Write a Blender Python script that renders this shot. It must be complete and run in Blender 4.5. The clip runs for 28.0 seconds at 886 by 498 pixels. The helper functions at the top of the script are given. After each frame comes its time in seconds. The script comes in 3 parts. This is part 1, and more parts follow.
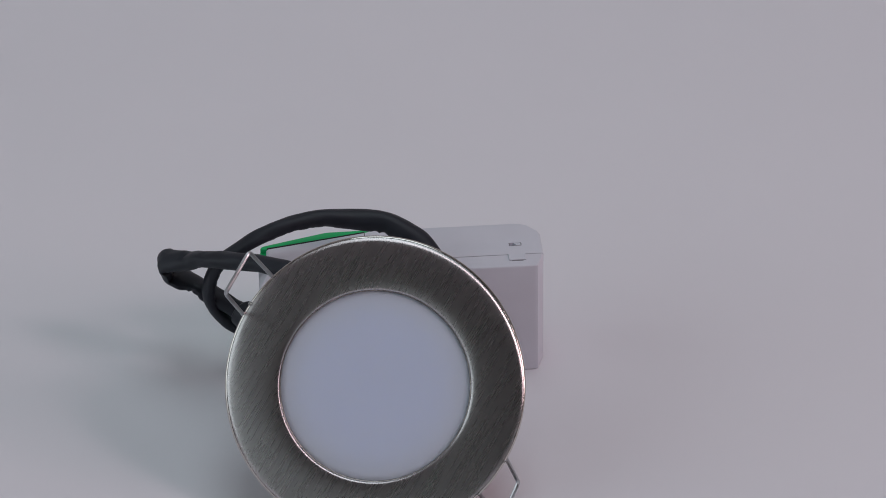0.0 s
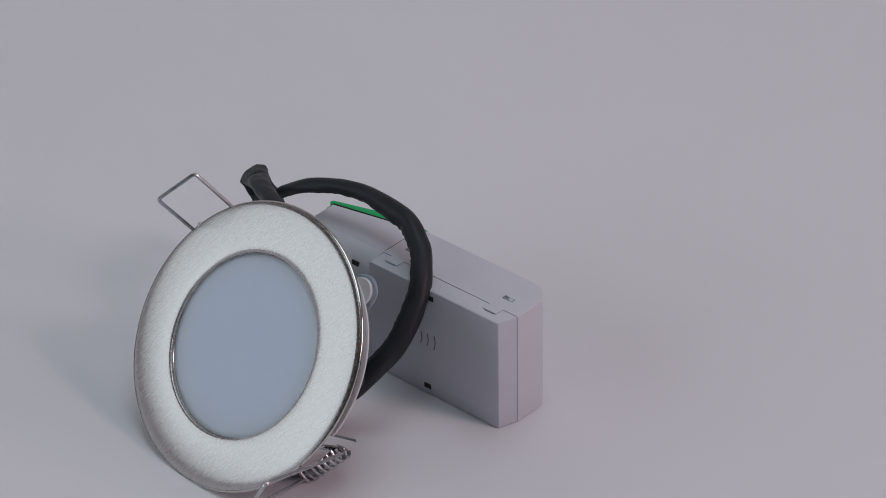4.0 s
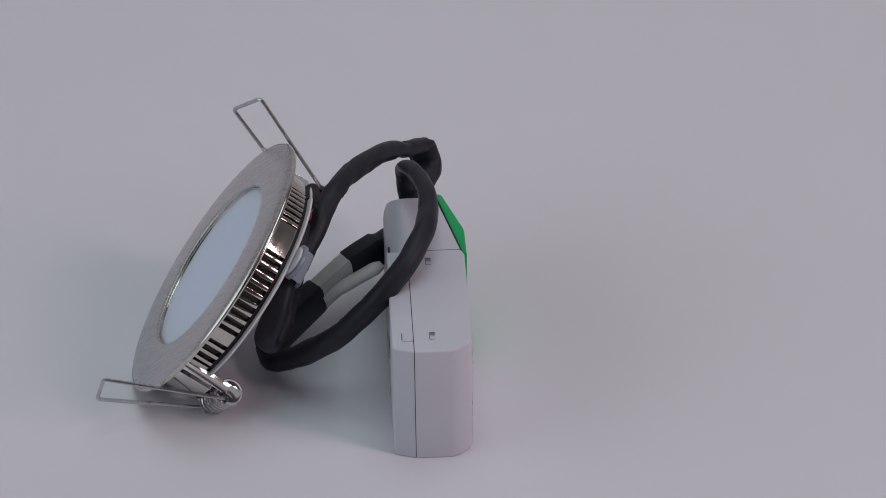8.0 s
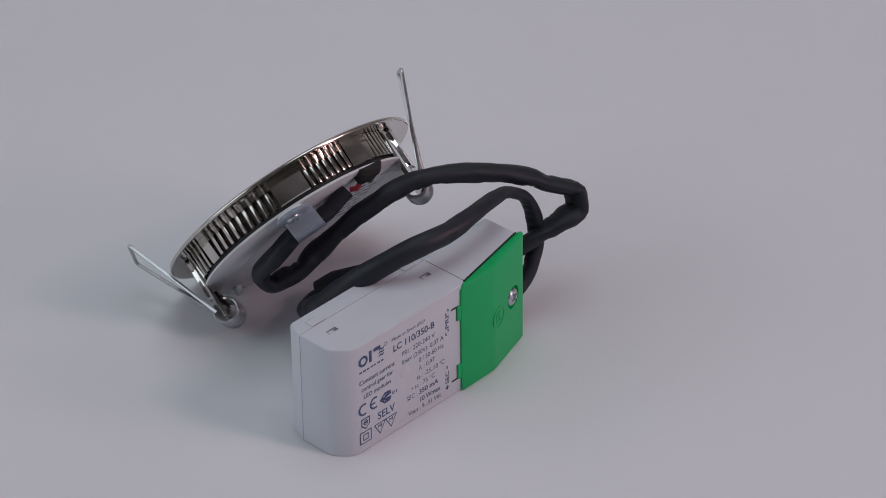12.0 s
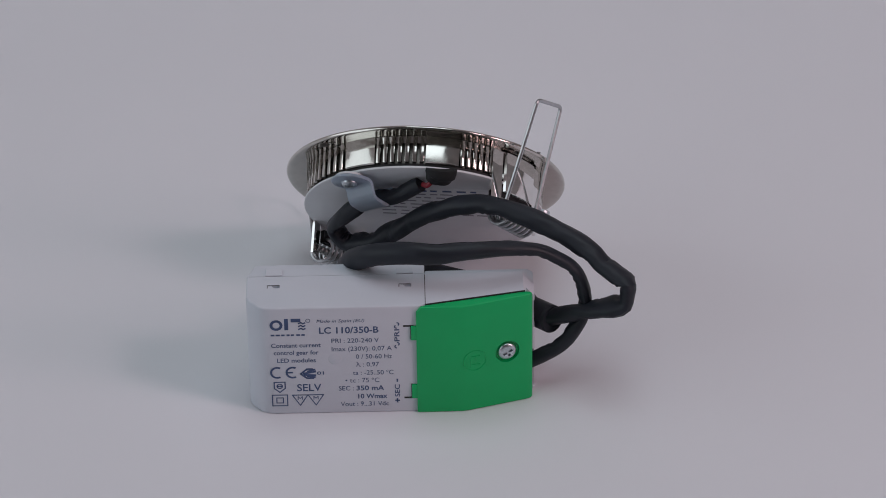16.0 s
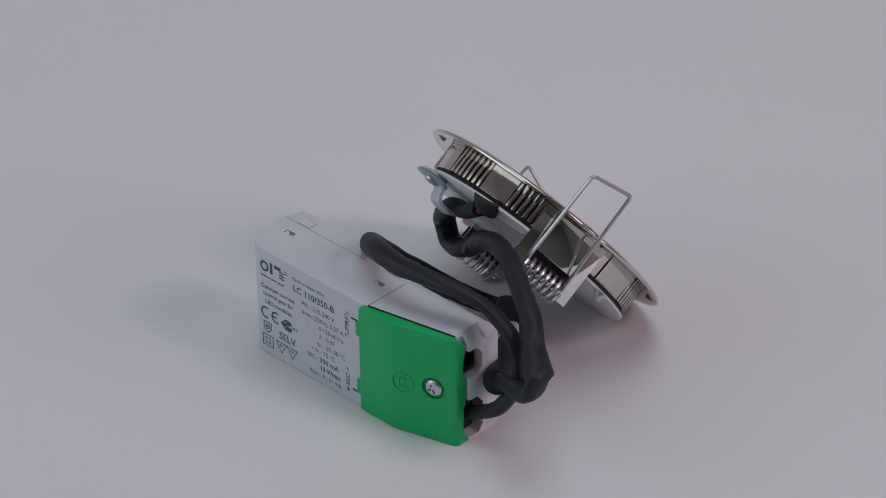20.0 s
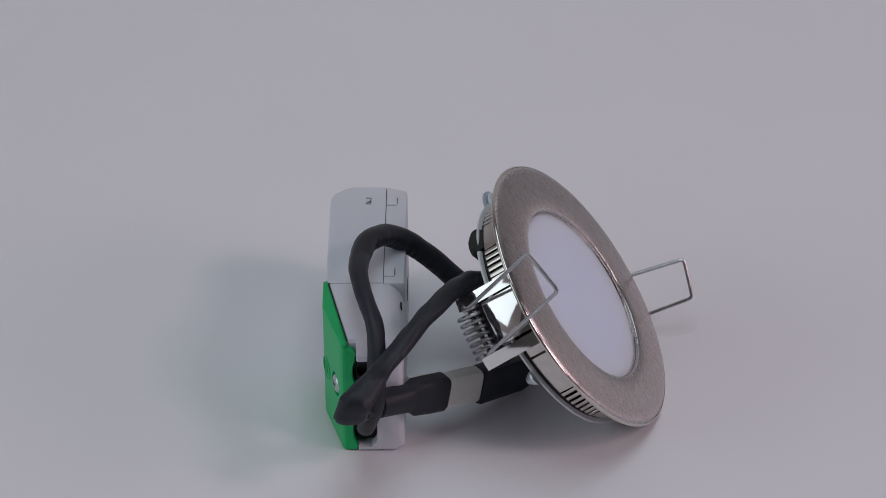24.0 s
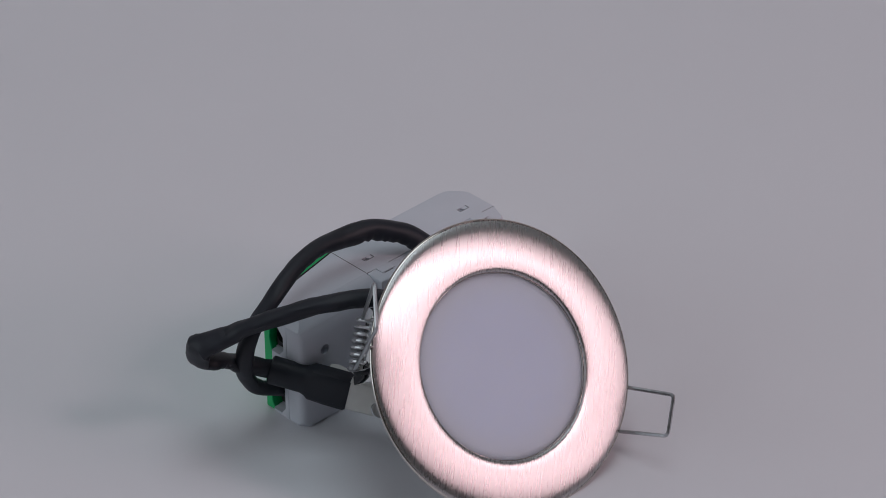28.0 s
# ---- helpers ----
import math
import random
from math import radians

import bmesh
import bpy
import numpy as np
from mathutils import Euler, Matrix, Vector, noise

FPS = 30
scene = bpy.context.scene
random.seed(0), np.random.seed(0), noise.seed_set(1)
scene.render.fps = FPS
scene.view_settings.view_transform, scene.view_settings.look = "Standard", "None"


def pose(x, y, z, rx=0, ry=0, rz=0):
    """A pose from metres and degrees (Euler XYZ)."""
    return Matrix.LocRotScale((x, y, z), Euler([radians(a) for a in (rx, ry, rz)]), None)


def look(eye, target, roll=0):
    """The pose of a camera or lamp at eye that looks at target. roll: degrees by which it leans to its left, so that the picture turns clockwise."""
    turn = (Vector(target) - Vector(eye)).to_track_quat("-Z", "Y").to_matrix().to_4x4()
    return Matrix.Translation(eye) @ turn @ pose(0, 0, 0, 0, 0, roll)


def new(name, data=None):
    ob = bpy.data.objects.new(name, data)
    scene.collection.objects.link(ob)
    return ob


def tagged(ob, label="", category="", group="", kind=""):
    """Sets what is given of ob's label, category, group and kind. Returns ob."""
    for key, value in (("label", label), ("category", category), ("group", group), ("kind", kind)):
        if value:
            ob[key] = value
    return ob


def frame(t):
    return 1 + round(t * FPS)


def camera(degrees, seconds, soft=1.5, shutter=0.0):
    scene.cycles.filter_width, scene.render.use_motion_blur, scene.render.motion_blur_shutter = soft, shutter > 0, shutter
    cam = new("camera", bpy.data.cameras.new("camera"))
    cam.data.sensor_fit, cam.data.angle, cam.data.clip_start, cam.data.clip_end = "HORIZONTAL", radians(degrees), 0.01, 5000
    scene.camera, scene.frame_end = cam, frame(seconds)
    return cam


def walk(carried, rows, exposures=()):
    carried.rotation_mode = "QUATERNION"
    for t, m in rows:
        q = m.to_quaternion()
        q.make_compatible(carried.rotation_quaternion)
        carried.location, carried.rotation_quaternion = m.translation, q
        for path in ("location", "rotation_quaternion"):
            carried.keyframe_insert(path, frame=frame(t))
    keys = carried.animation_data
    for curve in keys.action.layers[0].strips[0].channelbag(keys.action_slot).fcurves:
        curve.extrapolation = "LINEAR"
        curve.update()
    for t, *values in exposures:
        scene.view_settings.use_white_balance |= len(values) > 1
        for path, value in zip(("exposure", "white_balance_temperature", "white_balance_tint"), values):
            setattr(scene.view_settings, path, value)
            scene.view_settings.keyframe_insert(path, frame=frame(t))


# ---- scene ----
# A still camera before a slowly turning LED downlight, its wiring and its control gear, on a white sheet.
cam = camera(13.0, 28.0, soft=0.95)
CAM = look((0.0, -0.84047, 0.59605), (0.012174, -0.007151, 0.043399), -0.796)
walk(cam, [(0.0, CAM), (28.0, CAM)],
     exposures=[(0.0, 0.0), (27.0, 0.0), (27.4, -0.07), (28.0, -0.21)])

# ---- light ----
world = bpy.data.worlds.new("studio")
scene.world = world
world.use_nodes = True
world.node_tree.nodes["Background"].inputs["Color"].default_value = (0.9, 0.9, 1.0, 1)
world.node_tree.nodes["Background"].inputs["Strength"].default_value = 0.02


def area(name, eye, target, w, h, watts, color):
    data = bpy.data.lights.new(name, "AREA")
    data.shape, data.size, data.size_y = "RECTANGLE", w, h
    data.energy, data.color = watts, color
    ob = new(name, data)
    ob.matrix_world = look(eye, target)
    return ob


area("key_softbox", (1.27, -0.65, 1.25), (0, 0, 0.02), 0.34, 0.34, 5.0, (1.0, 0.75, 0.80))
area("low_softbox", (1.61, -0.60, 0.67), (0, 0, 0.02), 0.54, 0.48, 5.6, (1.0, 0.71, 0.76))
area("fill_softbox", (-1.42, -0.36, 0.70), (0, 0, 0.02), 1.62, 1.05, 5.9, (0.82, 0.95, 1.0))
area("ceiling_softbox", (0.14, 0.05, 1.75), (0.14, 0.0, 0.0), 0.9, 1.3, 6.8, (0.82, 0.94, 1.0))


# ---- materials ----
def mat(name, color, rough=0.5, metal=0.0, vary=0.0, scale=200.0, bump=0.0, bump_scale=800.0,
        stretch=(1, 1, 1), transmission=0.0, subsurface=0.0, reach=0.002, ior=1.45, rough_vary=0.0, coat=0.0, turn=0.0):
    m = bpy.data.materials.new(name)
    m.use_nodes = True
    nt = m.node_tree
    b = nt.nodes["Principled BSDF"]
    b.inputs["Base Color"].default_value = (*color, 1)
    b.inputs["Roughness"].default_value = rough
    b.inputs["Metallic"].default_value = metal
    b.inputs["IOR"].default_value = ior
    b.inputs["Transmission Weight"].default_value = transmission
    b.inputs["Coat Weight"].default_value = coat
    if subsurface:
        b.inputs["Subsurface Weight"].default_value = subsurface
        b.inputs["Subsurface Radius"].default_value = (reach, reach, reach)
        b.inputs["Subsurface Scale"].default_value = 1.0
    co = nt.nodes.new("ShaderNodeTexCoord")
    mp = nt.nodes.new("ShaderNodeMapping")
    mp.vector_type = "TEXTURE"
    mp.inputs["Scale"].default_value = [1 / k for k in stretch]
    mp.inputs["Rotation"].default_value = (0, 0, radians(turn))
    nt.links.new(co.outputs["Object"], mp.inputs["Vector"])
    if vary or rough_vary:
        n1 = nt.nodes.new("ShaderNodeTexNoise")
        n1.inputs["Scale"].default_value, n1.inputs["Detail"].default_value = scale, 6
        nt.links.new(mp.outputs["Vector"], n1.inputs["Vector"])
        if vary:
            hsv = nt.nodes.new("ShaderNodeHueSaturation")
            hsv.inputs["Color"].default_value = (*color, 1)
            r = nt.nodes.new("ShaderNodeMapRange")
            r.inputs["To Min"].default_value, r.inputs["To Max"].default_value = 1 - vary, 1 + vary
            r.inputs["From Min"].default_value, r.inputs["From Max"].default_value = 0.3, 0.7
            nt.links.new(n1.outputs["Fac"], r.inputs["Value"])
            nt.links.new(r.outputs["Result"], hsv.inputs["Value"])
            nt.links.new(hsv.outputs["Color"], b.inputs["Base Color"])
        if rough_vary:
            r = nt.nodes.new("ShaderNodeMapRange")
            r.inputs["To Min"].default_value, r.inputs["To Max"].default_value = rough - rough_vary, rough + rough_vary
            r.inputs["From Min"].default_value, r.inputs["From Max"].default_value = 0.3, 0.7
            nt.links.new(n1.outputs["Fac"], r.inputs["Value"])
            nt.links.new(r.outputs["Result"], b.inputs["Roughness"])
    if bump:
        n2 = nt.nodes.new("ShaderNodeTexNoise")
        n2.inputs["Scale"].default_value, n2.inputs["Detail"].default_value = bump_scale, 4
        nt.links.new(mp.outputs["Vector"], n2.inputs["Vector"])
        bp = nt.nodes.new("ShaderNodeBump")
        bp.inputs["Strength"].default_value, bp.inputs["Distance"].default_value = bump, 0.0002
        nt.links.new(n2.outputs["Fac"], bp.inputs["Height"])
        nt.links.new(bp.outputs["Normal"], b.inputs["Normal"])
    return m


def brush(m, amount, turn):
    """Straight grain; the gloss spreads across it, along the x axis turned by so many degrees."""
    nt = m.node_tree
    b = nt.nodes["Principled BSDF"]
    across = nt.nodes.new("ShaderNodeVectorTransform")
    across.vector_type, across.convert_from, across.convert_to = "VECTOR", "OBJECT", "WORLD"
    across.inputs["Vector"].default_value = (math.cos(radians(turn)), math.sin(radians(turn)), 0)
    b.inputs["Anisotropic"].default_value = amount
    nt.links.new(across.outputs["Vector"], b.inputs["Tangent"])


SHEET = mat("white_sheet", (0.768, 0.768, 0.81), 0.75, vary=0.012, scale=9, bump=0.05, bump_scale=500)
WALL = mat("dark_studio_wall", (0.17, 0.178, 0.16), 0.9, vary=0.05, scale=3)
PAPER = mat("white_backdrop", (0.74, 0.72, 0.71), 0.8, vary=0.02, scale=4)
GREYWALL = mat("grey_studio_wall", (0.34, 0.32, 0.31), 0.9, vary=0.05, scale=3)
# Grey that stands for the shade in small recesses of the shell.
RECESS_SHADE = mat("recess_shade_grey", (0.17, 0.17, 0.185), 0.7, vary=0.1, scale=300)
CEILING = mat("studio_ceiling", (0.5, 0.5, 0.5), 0.9, vary=0.03, scale=3)
GRAIN = -31.0
NICKEL = mat("brushed_nickel", (0.548, 0.531, 0.530), 0.275, 1.0, vary=0.02, scale=1900, stretch=(1, 0.025, 1), rough_vary=0.005, turn=GRAIN)
brush(NICKEL, 0.98, GRAIN)
CHROME = mat("bright_chrome", (0.60, 0.575, 0.54), 0.13, 1.0, vary=0.06, scale=400, bump=0.13, bump_scale=330, rough_vary=0.05)
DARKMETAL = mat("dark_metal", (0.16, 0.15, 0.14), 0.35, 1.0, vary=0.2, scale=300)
POLISHED = mat("polished_chrome", (0.80, 0.79, 0.78), 0.07, 1.0, vary=0.03, scale=300, bump=0.02, bump_scale=500, rough_vary=0.03)
STEEL = mat("spring_steel", (0.52, 0.53, 0.55), 0.32, 1.0, vary=0.10, scale=700, rough_vary=0.05)
OPAL = mat("opal_acrylic", (0.605, 0.68, 0.83), 0.4, vary=0.01, scale=60, subsurface=0.85, reach=0.006)
PLASTIC = mat("light_grey_plastic", (0.625, 0.65, 0.715), 0.42, vary=0.02, scale=90, bump=0.05, bump_scale=1800)
PLATE = mat("white_painted_plate", (0.70, 0.71, 0.74), 0.4, vary=0.03, scale=120, bump=0.04)
GREEN = mat("green_plastic", (0.0, 0.45, 0.13), 0.42, vary=0.03, scale=100, bump=0.05, bump_scale=1500)
BLACK = mat("black_heat_shrink", (0.016, 0.019, 0.027), 0.50, ior=1.40, vary=0.15, scale=160, bump=0.05, bump_scale=600, rough_vary=0.06)
GASKET = mat("black_gasket_gap_shade", (0.015, 0.015, 0.016), 0.6, vary=0.2, scale=300)
# Near-black for joint lines, and for shade painted as slots.
GAP = mat("dark_joint_slot_shade", (0.03, 0.03, 0.03), 0.8, vary=0.2, scale=300)
CLEAR = mat("milky_clip_plastic", (0.74, 0.84, 0.97), 0.28, vary=0.03, scale=200, transmission=0.72, subsurface=0.1)
SLEEVE = mat("pale_connector_plastic", (0.66, 0.66, 0.63), 0.4, vary=0.05, scale=160, subsurface=0.2)
INK = mat("blue_grey_ink", (0.055, 0.092, 0.20), 0.5, vary=0.15, scale=500)
PALEINK = mat("worn_grey_ink", (0.22, 0.22, 0.25), 0.5, vary=0.3, scale=900)
PURPLE = mat("purple_marker", (0.22, 0.18, 0.27), 0.6, vary=0.3, scale=900)
RED = mat("red_wire_insulation", (0.32, 0.03, 0.045), 0.4, vary=0.1, scale=300)
ZINC = mat("zinc_screw", (0.58, 0.62, 0.65), 0.34, 1.0, vary=0.12, scale=500)

MM = 0.001


# ---- mesh helpers ----
def part(name, bm, material, parent=None, label="", smooth=True):
    me = bpy.data.meshes.new(name)
    bm.normal_update()
    bm.to_mesh(me)
    bm.free()
    me.materials.append(material)
    if smooth:
        for p in me.polygons:
            p.use_smooth = True
        me.set_sharp_from_angle(angle=radians(35))
    ob = new(name, me)
    if parent:
        ob.parent = parent
    if label:
        tagged(ob, label)
    return ob


def again(ob, name, m):
    """One more part on the same mesh, at the pose m in its thing."""
    o = new(name, ob.data)
    o.parent = ob.parent
    o.matrix_basis = m
    return o


def lathe(profile, segments=128, closed=True, start=0.0, end=360.0):
    """Turn a profile of (radius, height) in mm about the z axis."""
    bm = bmesh.new()
    full = abs(end - start) >= 360
    count = segments if full else segments + 1
    rings = []
    for i in range(count):
        a = radians(start + (end - start) * i / segments)
        rings.append([bm.verts.new((r * MM * math.cos(a), r * MM * math.sin(a), z * MM)) for r, z in profile])
    m = len(profile)
    for i in range(segments):
        A, B = rings[i], rings[(i + 1) % count]
        for k in range(m if closed else m - 1):
            bm.faces.new((A[k], B[k], B[(k + 1) % m], A[(k + 1) % m]))
    if not full and closed:
        bm.faces.new(rings[0])
        bm.faces.new(rings[-1][::-1])
    bmesh.ops.recalc_face_normals(bm, faces=bm.faces)
    return bm


def disc(profile, segments=96):
    """A lathe whose profile begins and ends on the axis."""
    bm = lathe(profile, segments, closed=False)
    bmesh.ops.remove_doubles(bm, verts=bm.verts, dist=1e-7)
    bmesh.ops.recalc_face_normals(bm, faces=bm.faces)
    return bm


def box(x0, x1, y0, y1, z0, z1, bevel=0.0, segments=2):
    bm = bmesh.new()
    bmesh.ops.create_cube(bm, size=1)
    for v in bm.verts:
        v.co = Vector(((x0 + x1) / 2 + v.co.x * (x1 - x0), (y0 + y1) / 2 + v.co.y * (y1 - y0), (z0 + z1) / 2 + v.co.z * (z1 - z0))) * MM
    if bevel:
        bmesh.ops.bevel(bm, geom=bm.edges[:], offset=bevel * MM, segments=segments, affect="EDGES", profile=0.5)
    return bm


def prism(outline, z0, z1, bevel=0.0, segments=2, keep=None):
    """A plan outline in mm, raised from z0 to z1."""
    bm = bmesh.new()
    low = [bm.verts.new((x * MM, y * MM, z0 * MM)) for x, y in outline]
    top = [bm.verts.new((x * MM, y * MM, z1 * MM)) for x, y in outline]
    bm.faces.new(low[::-1])
    bm.faces.new(top)
    n = len(outline)
    for i in range(n):
        bm.faces.new((low[i], low[(i + 1) % n], top[(i + 1) % n], top[i]))
    bmesh.ops.recalc_face_normals(bm, faces=bm.faces)
    if bevel:
        rim = [e for e in bm.edges if abs(e.verts[0].co.z - e.verts[1].co.z) < 1e-9
               and not (keep is not None and all(abs(v.co.y - keep * MM) < 1e-6 for v in e.verts))]
        bmesh.ops.bevel(bm, geom=rim, offset=bevel * MM, segments=segments, affect="EDGES", profile=0.5)
    return bm


def moved(bm, m):
    bmesh.ops.transform(bm, matrix=m, verts=bm.verts)
    return bm


def joined(*parts):
    out = bmesh.new()
    for bm in parts:
        me = bpy.data.meshes.new("piece")
        bm.to_mesh(me)
        bm.free()
        out.from_mesh(me)
        bpy.data.meshes.remove(me)
    return out


def sliced(bm, at, out):
    """Cut away what lies beyond a plane at a place in mm, on the side that out points to, and close the cut."""
    geom = bm.verts[:] + bm.edges[:] + bm.faces[:]
    cut = bmesh.ops.bisect_plane(bm, geom=geom, plane_co=Vector(at) * MM, plane_no=Vector(out), clear_outer=True)
    edges = [e for e in cut["geom_cut"] if isinstance(e, bmesh.types.BMEdge)]
    bmesh.ops.contextual_create(bm, geom=edges)
    bmesh.ops.recalc_face_normals(bm, faces=bm.faces)
    return bm


def hollowed(bm, *cutters):
    """The solid less the cutters: real holes and pockets."""
    solid = bpy.data.meshes.new("solid")
    bm.to_mesh(solid)
    bm.free()
    ob = new("solid", solid)
    tools = []
    for c in cutters:
        me = bpy.data.meshes.new("cutter")
        c.to_mesh(me)
        c.free()
        tools.append(new("cutter", me))
        mod = ob.modifiers.new("cut", "BOOLEAN")
        mod.operation, mod.solver, mod.object = "DIFFERENCE", "EXACT", tools[-1]
    bpy.context.view_layer.update()
    made = bpy.data.meshes.new_from_object(ob.evaluated_get(bpy.context.evaluated_depsgraph_get()))
    out = bmesh.new()
    out.from_mesh(made)
    for o in (ob, *tools):
        me = o.data
        bpy.data.objects.remove(o)
        bpy.data.meshes.remove(me)
    bpy.data.meshes.remove(made)
    return out


def spline(points, n=10):
    P = [Vector(p) for p in points]
    P = [2 * P[0] - P[1]] + P + [2 * P[-1] - P[-2]]
    out = []
    for i in range(1, len(P) - 2):
        a, b, c, d = P[i - 1:i + 3]
        for k in range(n):
            s = k / n
            out.append(0.5 * (2 * b + (c - a) * s + (2 * a - 5 * b + 4 * c - d) * s * s + (3 * b - a - 3 * c + d) * s ** 3))
    out.append(P[-2])
    return out


def even(path, step=0.8):
    """The path again, in equal steps of about that many mm."""
    P = [Vector(p) for p in path]
    at = [0.0]
    for a, b in zip(P, P[1:]):
        at.append(at[-1] + (b - a).length)
    count = max(2, round(at[-1] / step))
    out, k = [], 0
    for i in range(count + 1):
        d = at[-1] * i / count
        while k < len(P) - 2 and at[k + 1] < d:
            k += 1
        out.append(P[k].lerp(P[k + 1], (d - at[k]) / max(1e-9, at[k + 1] - at[k])))
    return out


def kinked(path, every, r, seed, loose=0.25):
    """The path again as nearly straight runs of uneven length with tight bends between them."""
    rng = random.Random(seed)
    P = even(path, 0.5)
    stops, i = [0], 0
    while True:
        i += round(2 * every * (1 + loose * (2 * rng.random() - 1)))
        if i > len(P) - every:
            break
        stops.append(i)
    return even(rounded([P[k] for k in stops] + [P[-1]], r, 5))


def tube(path, radius, sides=14, wobble=0.0, flat=1.0, seed=0.0, square=0.0, twist=0.0, crease=0.0, spread=None):
    """A tube along a path in mm; radius is a number or one per point; flat squeezes it across; square makes it boxy;
    twist turns the squeeze along the way; crease folds the inside of the bends; spread, a way and one weight
    per point, lays the broad side that way."""
    bm = bmesh.new()
    pts = [Vector(p) for p in path]
    n = len(pts)
    rad = radius if isinstance(radius, (list, tuple)) else [radius] * n
    fl = flat if isinstance(flat, (list, tuple)) else [flat] * n
    sq = square if isinstance(square, (list, tuple)) else [square] * n
    tans = [(pts[min(i + 1, n - 1)] - pts[max(i - 1, 0)]).normalized() for i in range(n)]
    up = Vector((0, 0, 1))
    rings = []
    side = None
    run = 0.0
    for i, p in enumerate(pts):
        tan = tans[i]
        run += (p - pts[i - 1]).length if i else 0.0
        if side is None:
            side = tan.cross(up)
            if side.length < 1e-3:
                side = tan.cross(Vector((1, 0, 0)))
        side = (side - tan * side.dot(tan)).normalized()
        nor = side.cross(tan)
        lean = twist * noise.noise(Vector((run * 0.03, seed, 3.1))) if twist else 0.0
        if spread and spread[1][i]:
            aim = Vector(spread[0]) - tan * tan.dot(Vector(spread[0]))
            want = math.atan2(aim.dot(nor), aim.dot(side))
            want -= math.pi * round(want / math.pi)
            lean += (want - lean) * spread[1][i]
        cl, sl = math.cos(lean), math.sin(lean)
        bend = tans[min(i + 3, n - 1)] - tans[max(i - 3, 0)]
        ring = []
        for k in range(sides):
            a = 2 * math.pi * k / sides
            ca, sa = math.cos(a), math.sin(a)
            r = rad[i]
            if sq[i]:
                r *= (abs(ca) ** 6 + abs(sa) ** 6) ** (-sq[i] / 6)
            if wobble:
                r *= 1 + wobble * noise.noise(p * 0.12 + Vector((ca, sa, seed)) * 0.7)
                r *= 1 - wobble * max(0.0, 0.2 - abs(noise.noise(p * 0.10 + Vector((ca, sa, seed + 7)) * 0.8))) * 2
            u, v = ca * r, sa * r * fl[i]
            off = side * (u * cl - v * sl) + nor * (u * sl + v * cl)
            if crease and bend.length > 0.08:
                inner = max(0.0, off.normalized().dot(bend.normalized()))
                fold = 0.5 + 0.5 * math.sin(run * 2.1 + 4 * noise.noise(p * 0.3))
                off *= 1 - crease * min(1.0, bend.length * 1.6) * inner * inner * (0.25 + fold)
            ring.append(bm.verts.new((p + off) * MM))
        rings.append(ring)
    for i in range(n - 1):
        for k in range(sides):
            bm.faces.new((rings[i][k], rings[i][(k + 1) % sides], rings[i + 1][(k + 1) % sides], rings[i + 1][k]))
    bm.faces.new(rings[0][::-1])
    bm.faces.new(rings[-1])
    bmesh.ops.recalc_face_normals(bm, faces=bm.faces)
    return bm


def rounded(points, r=1.0, n=4):
    """A path of straight runs with rounded corners, in mm."""
    P = [Vector(p) for p in points]
    out = [P[0]]
    for a, b, c in zip(P, P[1:], P[2:]):
        d0, d1 = (a - b).normalized(), (c - b).normalized()
        s, e = b + d0 * r, b + d1 * r
        for k in range(n + 1):
            t = k / n
            out.append(s * (1 - t) ** 2 + b * 2 * t * (1 - t) + e * t * t)
    out.append(P[-1])
    return out


# ---- setting ----
def slab(name, x0, x1, y0, y1, z0, z1, material, label, category):
    return tagged(part(name, box(x0, x1, y0, y1, z0, z1), material, smooth=False), label, category, kind="structure")


slab("floor", -1700, 1700, -2200, 1300, -30, 0, SHEET, "seamless matt white sheet under the lamp", "floor")
# Unseen walls and ceiling, added; wall tones shape the ring's reflections.
slab("wall_north", -1700, 1700, 1300, 1400, -30, 2400, PAPER, "plain white studio backdrop", "wall")
slab("wall_south", -1700, 1700, -2300, -2200, -30, 2400, WALL, "plain dark studio wall behind the camera", "wall")
slab("wall_east", 1700, 1800, -2200, 1400, -30, 2400, GREYWALL, "plain grey studio wall", "wall")
slab("wall_west", -1800, -1700, -2200, 1400, -30, 2400, PAPER, "plain white studio backdrop", "wall")
slab("ceiling", -1700, 1700, -2200, 1300, 2400, 2480, CEILING, "plain pale grey studio ceiling", "ceiling")

# ---- the downlight: x across its face, y up its face, z out of its face ----
LAMP_AT = Matrix(((0.99906, 0.02563, -0.03485, -0.005891), (-0.04326, 0.59188, -0.80486, -0.048661),
                  (0.0, 0.80561, 0.59244, 0.030329), (0, 0, 0, 1)))
lamp = tagged(new("downlight"), "round LED downlight with brushed nickel ring, leaning on its springs", "lamp")


def polar(angle, r, z):
    return Vector((r * math.cos(radians(angle)), r * math.sin(radians(angle)), z))


part("trim_ring", lathe([(24.0, -0.5), (24.01, 0.2), (24.09, 0.44), (24.3, 0.60), (24.8, 0.71), (25.6, 0.79), (26.4, 0.825), (27.2, 0.835), (28.4, 0.82), (29.8, 0.77), (31.2, 0.695), (32.6, 0.595), (34.0, 0.47), (35.2, 0.33),
                         (36.2, 0.16), (36.9, -0.06), (37.2, -0.32), (37.2, -0.7)], 160), NICKEL, lamp, "brushed satin nickel ring with fine straight grain")
